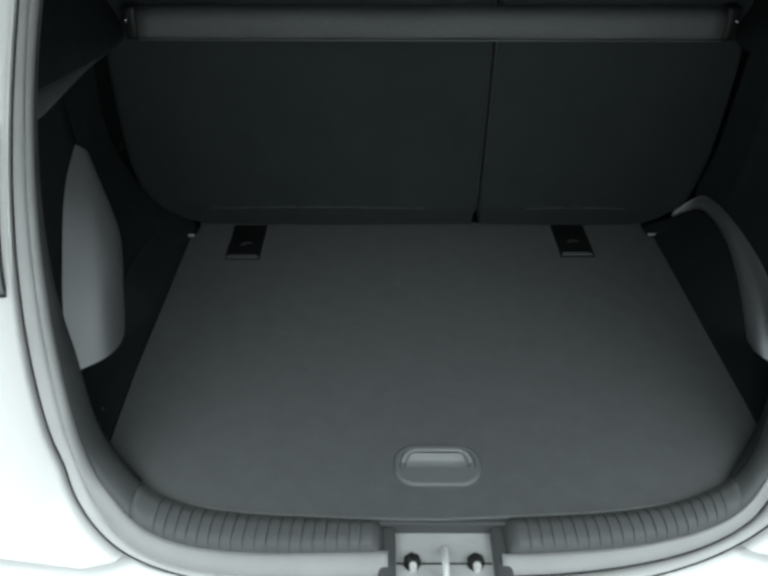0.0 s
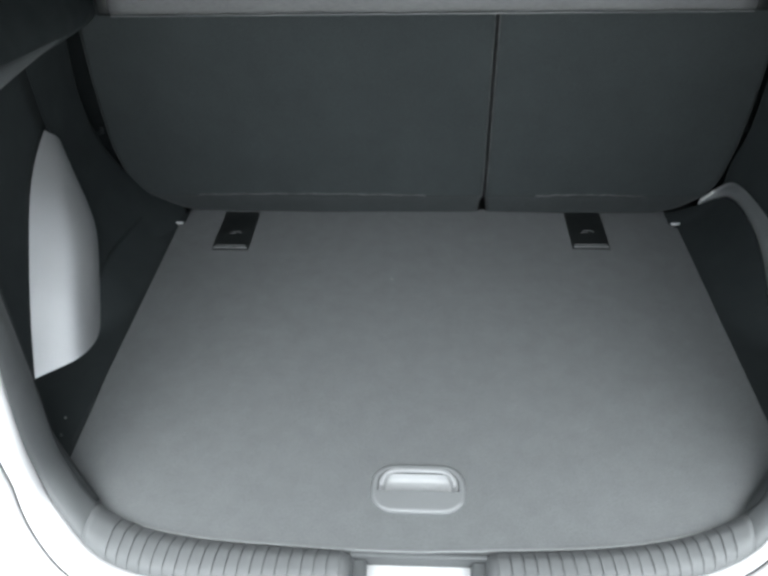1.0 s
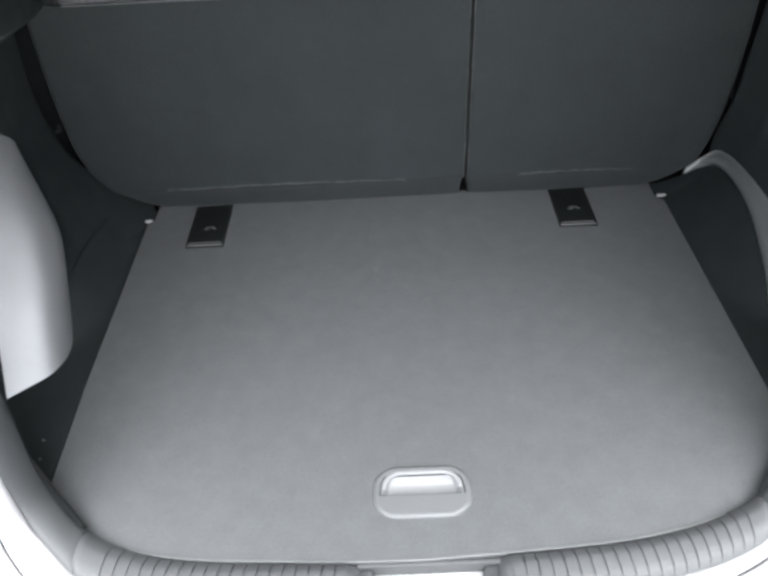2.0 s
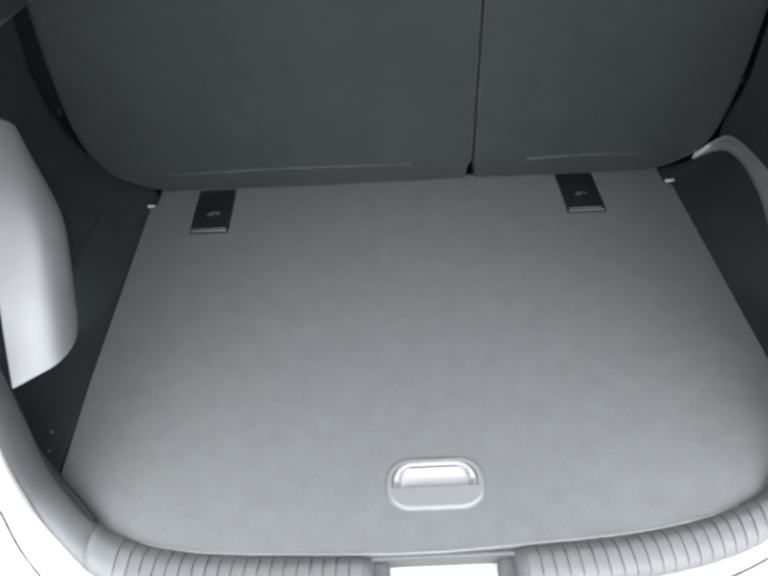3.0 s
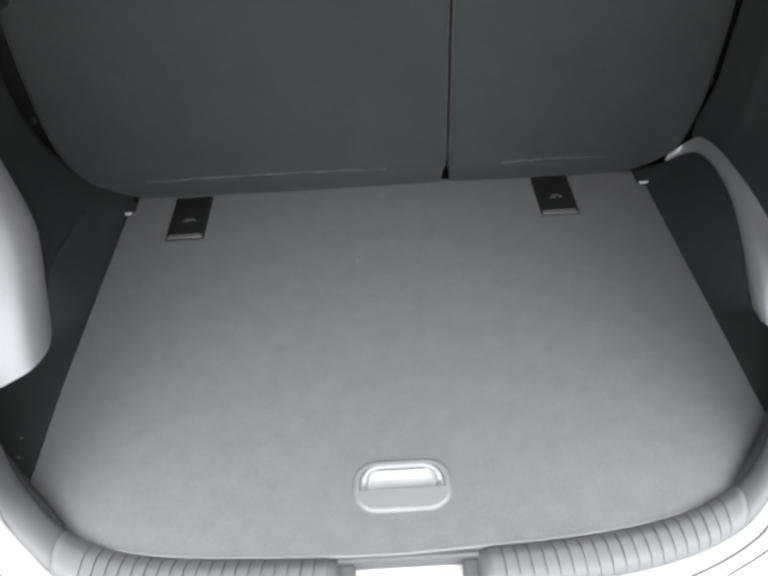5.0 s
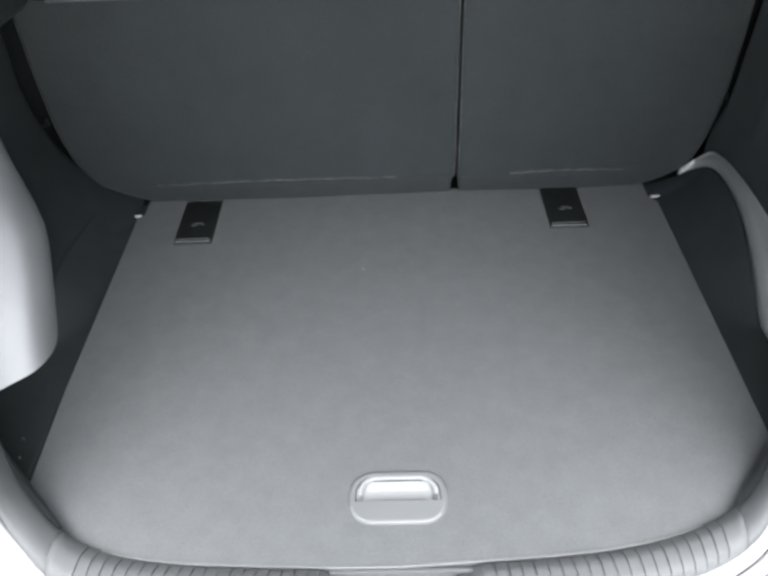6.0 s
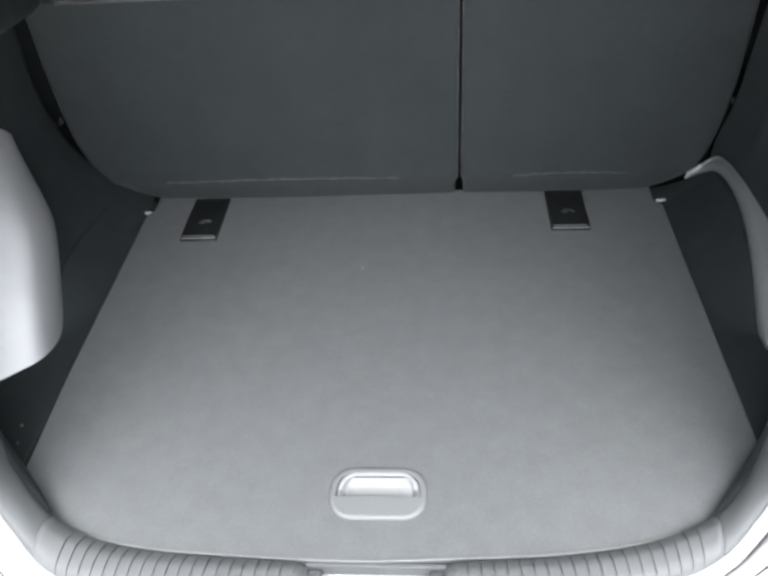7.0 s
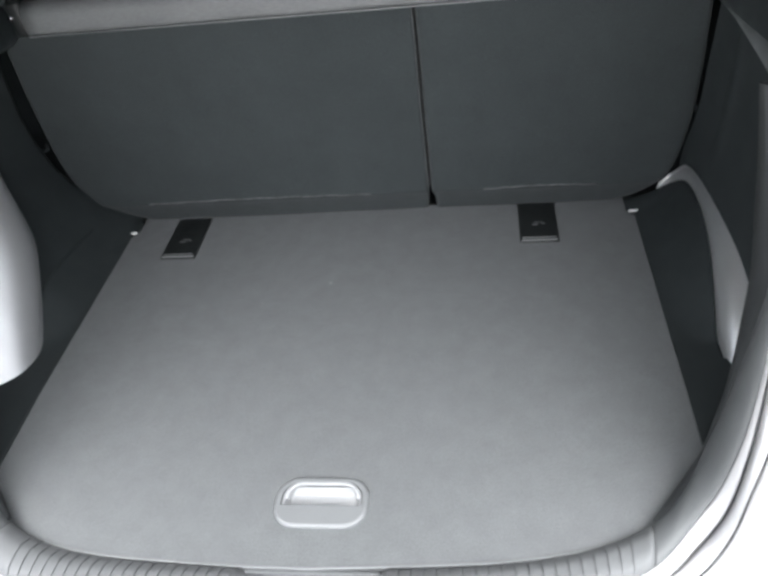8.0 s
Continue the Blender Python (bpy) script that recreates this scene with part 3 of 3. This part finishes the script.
for k in range(17):
    y = 0.40 + 2.76 * k / 16
    rows.append([Vector((0.74 * u, y, 1.556 + 0.045 * (1 - u * u) * math.sin(math.pi * (0.12 + 0.76 * k / 16)))) for u in [-1 + j / 8 for j in range(17)]])
thick(part("roof_skin", grid(rows), M_PAINT, car, "white painted roof"), 0.004)

# ---------------------------------------------------------------- floor board with its handle
board = thing("cargo_floor_board", (0, 0.45, 0.664), "flat dark grey carpeted boot floor board, empty", "floor board")


def board_outline():
    pts = [Vector((x, station(x)[0].y + 0.0015 - 0.006 * smoothstep(0.400, 0.425, abs(x)), FLOOR)) for x in [-0.462 + 0.924 * k / 70 for k in range(71)]]
    pts = [Vector((-HALF, 0.360, FLOOR)), Vector((-HALF + 0.004, 0.168, FLOOR))] + pts + [Vector((HALF + 0.002, 0.178, FLOOR))]
    pts += [Vector((HALF + 0.002, 0.782, FLOOR)), Vector((0.477, 0.796, FLOOR)), Vector((0.477, BACK, FLOOR)),
            Vector((-0.477, BACK, FLOOR)), Vector((-0.477, 0.796, FLOOR)), Vector((-HALF, 0.782, FLOOR))]
    return pts


def oval(cx, cy, hx, hy, r, z, n=8):
    """A rounded rectangle, anticlockwise."""
    out = []
    for qx, qy, a0 in ((1, 1, 0), (-1, 1, 90), (-1, -1, 180), (1, -1, 270)):
        for k in range(n + 1):
            a = radians(a0 + 90 * k / n)
            out.append(Vector((cx + qx * (hx - r) + r * math.cos(a), cy + qy * (hy - r) + r * math.sin(a), z)))
    return out


def floor_board():
    bm = bmesh.new()
    loops = []
    for pts in (board_outline(), oval(-0.002, 0.1655, 0.060, 0.036, 0.030, FLOOR)):
        vs = [bm.verts.new(p) for p in pts]
        loops += [bm.edges.new((vs[k], vs[(k + 1) % len(vs)])) for k in range(len(vs))]
    bmesh.ops.triangle_fill(bm, use_beauty=True, use_dissolve=False, edges=loops)
    ring = [e for e in bm.edges if len(e.link_faces) == 1]
    ext = bmesh.ops.extrude_edge_only(bm, edges=ring)
    for v in [g for g in ext["geom"] if isinstance(g, bmesh.types.BMVert)]:
        v.co.z -= 0.034
    edge = [e for e in bm.edges if len(e.link_faces) == 2 and e.calc_face_angle(0) > 0.8 and abs(e.verts[0].co.z - FLOOR) < 1e-5
            and abs(e.verts[1].co.z - FLOOR) < 1e-5]
    bmesh.ops.bevel(bm, geom=edge, offset=0.0025, segments=2, affect="EDGES", profile=0.5)
    return part("panel", bm, M_BOARD, board, smooth=False)


floor_board()


def pull_handle():
    cx, cy = -0.002, 0.1655
    rings = [(0.0625, 0.0378, 0.0315, FLOOR - 0.002), (0.0623, 0.0376, 0.0313, FLOOR + 0.0005), (0.0610, 0.0363, 0.0300, FLOOR + 0.0026),
             (0.0588, 0.0341, 0.0280, FLOOR + 0.0040), (0.0562, 0.0316, 0.0258, FLOOR + 0.0044), (0.0535, 0.0290, 0.0232, FLOOR + 0.0036)]
    rows = [oval(cx, cy, hx, hy, r, z) for hx, hy, r, z in rings]
    bezel = part("handle_bezel", grid(rows, closed=True), M_HANDLE, board, "smooth pale grey plastic handle surround")
    # flat grip over the rear half
    bm = bmesh.new()
    pts = [p for p in oval(cx, cy, 0.0560, 0.0314, 0.0256, FLOOR + 0.0043, 10) if p.y < cy - 0.006]
    pts = sorted(pts, key=lambda p: math.atan2(p.y - (cy - 0.012), p.x - cx))
    pts = [Vector((cx - 0.0560, cy - 0.007, FLOOR + 0.0043))] + [p for p in pts] + [Vector((cx + 0.0560, cy - 0.007, FLOOR + 0.0043))]
    pts = sorted({(round(p.x, 5), round(p.y, 5), p.z) for p in pts}, key=lambda p: math.atan2(p[1] - (cy - 0.016), p[0] - cx))
    f = bm.faces.new([bm.verts.new(p) for p in pts])
    ext = bmesh.ops.extrude_face_region(bm, geom=[f])
    for v in [g for g in ext["geom"] if isinstance(g, bmesh.types.BMVert)]:
        v.co.z -= 0.005
    part("grip", bm, M_HANDLE, bezel, smooth=False)
    # finger cup: a front wall, then a ramp that falls under the grip, between steep side walls
    rows = []
    for k in range(15):
        f = k / 14
        y = cy + 0.0240 - 0.0410 * f
        z = FLOOR - 0.0010 - 0.0060 * smoothstep(0, 0.16, f) - 0.0200 * f ** 1.2
        off = max(0.0, abs(y - cy) - 0.0060)
        half = 0.0285 + math.sqrt(max(0.0, 0.0235 ** 2 - off ** 2))
        rows.append([Vector((cx + half * u, y, z + (FLOOR + 0.0012 - z) * smoothstep(0.82, 0.97, abs(u))))
                     for u in (-1, -0.97, -0.945, -0.92, -0.895, -0.87, -0.845, -0.82, -0.4, 0, 0.4, 0.82, 0.845, 0.87, 0.895, 0.92, 0.945, 0.97, 1)])
    # rim and cup are coloured paler than the handle, as if catching light
    arc = [p for p in oval(cx, cy - 0.0005, 0.0480, 0.0285, 0.0215, FLOOR + 0.0012, 10) if p.y > cy + 0.004]
    arc.sort(key=lambda p: -math.atan2(p.y - cy - 0.003, p.x - cx))
    arc = [p + Vector((0, 0, -0.0045 * smoothstep(cy + 0.018, cy + 0.004, p.y))) for p in arc]
    part("cup_rim", tube(arc, 0.0033, 10), M_GREY_LIT, bezel, "rounded front rim, paled for its highlight")
    part("finger_cup", grid(rows), M_GREY_LIT, bezel, "smooth finger cup, paled as if lit")
    rows = []
    for hx, hy, r, z in ((0.0536, 0.0291, 0.0233, FLOOR + 0.0034), (0.0528, 0.0286, 0.0230, FLOOR + 0.0005), (0.0525, 0.0285, 0.023, FLOOR - 0.004),
                         (0.0545, 0.030, 0.024, FLOOR - 0.026)):
        rows.append(oval(cx, cy, hx, hy, r, z))
    bm = grid(rows, closed=True)
    bm.faces.new(list(bm.verts)[-len(rows[0]):])
    part("cup_wall", bm, M_TRIM, bezel)


pull_handle()
part("edge_binding", tube([(x, station(x)[0].y + 0.0025, FLOOR - 0.0006) for x in [-0.36 + 0.72 * k / 60 for k in range(61)]], 0.0016, 6),
     M_HANDLE, board, "worn pale rear edge")
for s, x, y in ((-1, -0.4895, 0.788), (1, 0.4895, 0.796)):
    part("hinge_clip", box(x - 0.009, x + 0.009, y - 0.0022, y + 0.0022, 0.6975, 0.7020, 0.0010), M_ZINC, board, "small bright metal clip")

lint = thing("lint", (-0.055, 0.612, FLOOR), "tiny white speck of lint on the floor carpet", "lint")
part("fleck", box(-0.0565, -0.0535, 0.610, 0.612, FLOOR, FLOOR + 0.001, 0.0004), M_LINT, lint)


# ---------------------------------------------------------------- anchor covers let into the board beside the seats
def anchor_cover(x0, x1, y0, y1):
    t = thing("anchor_cover", ((x0 + x1) / 2, (y0 + y1) / 2, FLOOR), "black plastic anchor cover set in the floor carpet", "cover", "anchor covers")
    z = FLOOR
    part("plate", box(x0, x1, y0 - 0.001, y1, z - 0.001, z + 0.0035, 0.0015), M_BLACK, t)
    # two pale strips are drawn for the highlights along the front edge
    part("lip", box(x0 + 0.003, x1 - 0.003, y0 + 0.0012, y0 + 0.0036, z + 0.003, z + 0.0046, 0.0006), M_GREY_LIT, t, "front lip, paled for its highlight")
    part("highlight_strip", box(x0 + 0.004, x1 - 0.006, y0 + 0.0080, y0 + 0.0098, z + 0.003, z + 0.0055, 0.001), M_TRIM, t)
    cx, cy = (x0 + x1) / 2, y0 + 0.054
    for dx, dy, w in ((-0.005, -0.003, 0.012), (0.001, 0.004, 0.016), (0.010, -0.001, 0.006)):
        part("mark", box(cx + dx - w / 2, cx + dx + w / 2, cy + dy - 0.0015, cy + dy + 0.0015, z + 0.003, z + 0.0042, 0.0004), M_TRIM, t, "small moulded mark")
    return t


anchor_cover(-0.400, -0.331, 0.697, 0.826)
anchor_cover(0.279, 0.348, 0.709, 0.834)


# ---------------------------------------------------------------- rear seat backs
def seat_y(z):
    """The carpeted rear face: a fold near the floor, then a slight lean towards the boot."""
    if z < 0.757:
        return 0.806 + 0.028 * ((0.757 - z) / 0.057) ** 0.85
    return 0.806 - 0.075 * (z - 0.757)


# outer edges of the seat backs: distance from the middle, and height
LEFT_EDGE = [(0.470, 0.702), (0.497, 0.712), (0.517, 0.725), (0.535, 0.742), (0.553, 0.760), (0.570, 0.782), (0.582, 0.815), (0.589, 0.860), (0.591, 0.910), (0.589, 1.000), (0.583, 1.090), (0.572, 1.20)]
RIGHT_EDGE = [(0.465, 0.702), (0.492, 0.712), (0.511, 0.725), (0.528, 0.742), (0.540, 0.760), (0.551, 0.782), (0.560, 0.815), (0.566, 0.860), (0.570, 0.910), (0.570, 1.000), (0.566, 1.090), (0.556, 1.20)]


def seat_back(x0, x1, outer, label):
    t = thing("rear_seat_back", ((x0 + x1) / 2, 0.88, 0.664), label, "seat back", "rear seat backs")
    zs = [0.702, 0.707, 0.712, 0.718, 0.725, 0.733, 0.742, 0.750, 0.757, 0.764, 0.773, 0.785] + [0.80 + 0.03 * k for k in range(17)]
    rows = []
    for z in zs:
        lo, hi = x0, x1
        # rounded lower outer corner
        notch = 0.005 * smoothstep(0.756, 0.728, z)
        if outer < 0:
            lo, hi = -follow(LEFT_EDGE, z, 1, 0), x1 - notch
        else:
            lo, hi = x0 + notch, follow(RIGHT_EDGE, z, 1, 0)
        y = seat_y(z)
        row = []
        r, q = (0.010, 0.0065) if outer < 0 else (0.0065, 0.010)
        for w, dy in ((0, 0.11), (0, 0.04), (0, r), (0.15 * r, 0.5 * r), (0.5 * r, 0.15 * r), (r, 0)):
            row.append(Vector((lo + w, y + dy, z)))
        for k in range(1, 24):
            f = k / 24
            x = lo + r + (hi - lo - r - q) * f
            row.append(Vector((x, y - 0.003 * math.sin(math.pi * f) + 0.0016 * noise.noise((x * 7, z * 6, 1.3)), z)))
        for w, dy in ((q, 0), (0.5 * q, 0.15 * q), (0.15 * q, 0.5 * q), (0, q), (0, 0.04), (0, 0.11)):
            row.append(Vector((hi - w, y + dy, z)))
        rows.append(row)
    top = [Vector((p.x, p.y + 0.05, 1.31)) if 5 < k < len(rows[-1]) - 6 else Vector((p.x, p.y + 0.01, 1.30)) for k, p in enumerate(rows[-1])]
    rows.append(top)
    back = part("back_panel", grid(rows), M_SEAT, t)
    # a paler bead is drawn as the highlight along the carpet's fold
    for a, b in ((x0 + 0.115, x1 - 0.11),) if outer < 0 else ((x0 + 0.095, x1 - 0.125),):
        n = 24
        part("fold_highlight", tube([(a + (b - a) * k / n, seat_y(0.757) - 0.0012 - 0.003 * math.sin(math.pi * ((a + (b - a) * k / n) - x0) / (x1 - x0)), 0.757 + 0.004 * math.sin(math.pi * k / n) + 0.0008 * math.sin(k * 1.7))
                                for k in range(n + 1)], 0.0019, 6), M_SEAT_PALE, back)
    edge = x1 if outer < 0 else x0
    part("edge_piping", tube([(edge + outer * 0.0008, seat_y(z) + 0.0016, z) for z in [0.75 + 0.03 * k for k in range(18)]], 0.0013, 6), M_SEAT_PALE, back)
    part("cushion", box(x0 + 0.02, x1 - 0.02, 0.90, 0.99, 0.664, 1.29, 0.02), M_DARK, t)
    return t


SPLIT = 0.117
seat_back(-0.556, SPLIT - 0.0028, -1, "wide rear seat back upright, with dark grey carpet behind")
right_seat = seat_back(SPLIT + 0.0028, 0.548, 1, "narrow rear seat back upright, with dark grey carpet behind")


# ---------------------------------------------------------------- roller cover across the top of the seats
def cargo_cover():
    t = thing("cargo_cover", (0, 0.77, 1.13), "rolled-up grey cargo cover housing across the seat backs", "cargo cover")
    prof = ((0.744, 1.129), (0.741, 1.135), (0.740, 1.160), (0.744, 1.171), (0.756, 1.178), (0.785, 1.180), (0.797, 1.172), (0.799, 1.135), (0.794, 1.128))
    rows = []
    for k in range(41):
        x = -0.503 + 1.006 * k / 40
        rows.append([Vector((x, y, z - 0.003 + 0.0012 * noise.noise((x * 9, 0, 0)))) for y, z in prof])
    part("housing", grid(rows, closed=True, caps=True), M_COVER, t)
    part("hem", box(-0.501, 0.501, 0.7392, 0.746, 1.1242, 1.1264, 0.0005), M_HANDLE, t, "pale worn hem along the lower edge")
    for s in (-1, 1):
        cap = part("end_cap", box(min(s * 0.503, s * 0.528), max(s * 0.503, s * 0.528), 0.745, 0.80, 1.123, 1.180, 0.006), M_BLACK, t)
        part("screw", tube([(s * 0.522, 0.742, 1.157), (s * 0.522, 0.747, 1.157)], 0.0038, 8), M_STEEL, cap)
    return t


cargo_cover()

# seat latches on the side linings, beside the seat backs
for s, x, y in ((-1, 0.598, 0.800), (1, 0.572, 0.804)):
    part("seat_striker", tube([(s * 0.690, y, 0.890), (s * (x + 0.006), y, 0.890), (s * x, y, 0.893), (s * x, y, 0.902)], 0.0030, 8), M_GARNISH, car,
         "small metal seat striker")

# small fittings at the foot of the lining
part("hinge_bracket", tube([(0.530, 0.803, 0.749), (0.537, 0.800, 0.760), (0.545, 0.798, 0.774)], 0.0028, 8), M_ZINC, right_seat, "bright metal hinge bracket")
for y, z in ((0.255, 0.722), (0.232, 0.712)):
    clip = thing("trim_clip", (-0.505, y, z), "tiny pale trim clip on the dark side lining", "clip", "trim clips")
    part("cap", box(-0.506, -0.5030, y - 0.0012, y + 0.0012, z - 0.002, z + 0.002, 0.0005), M_OPENING, clip)
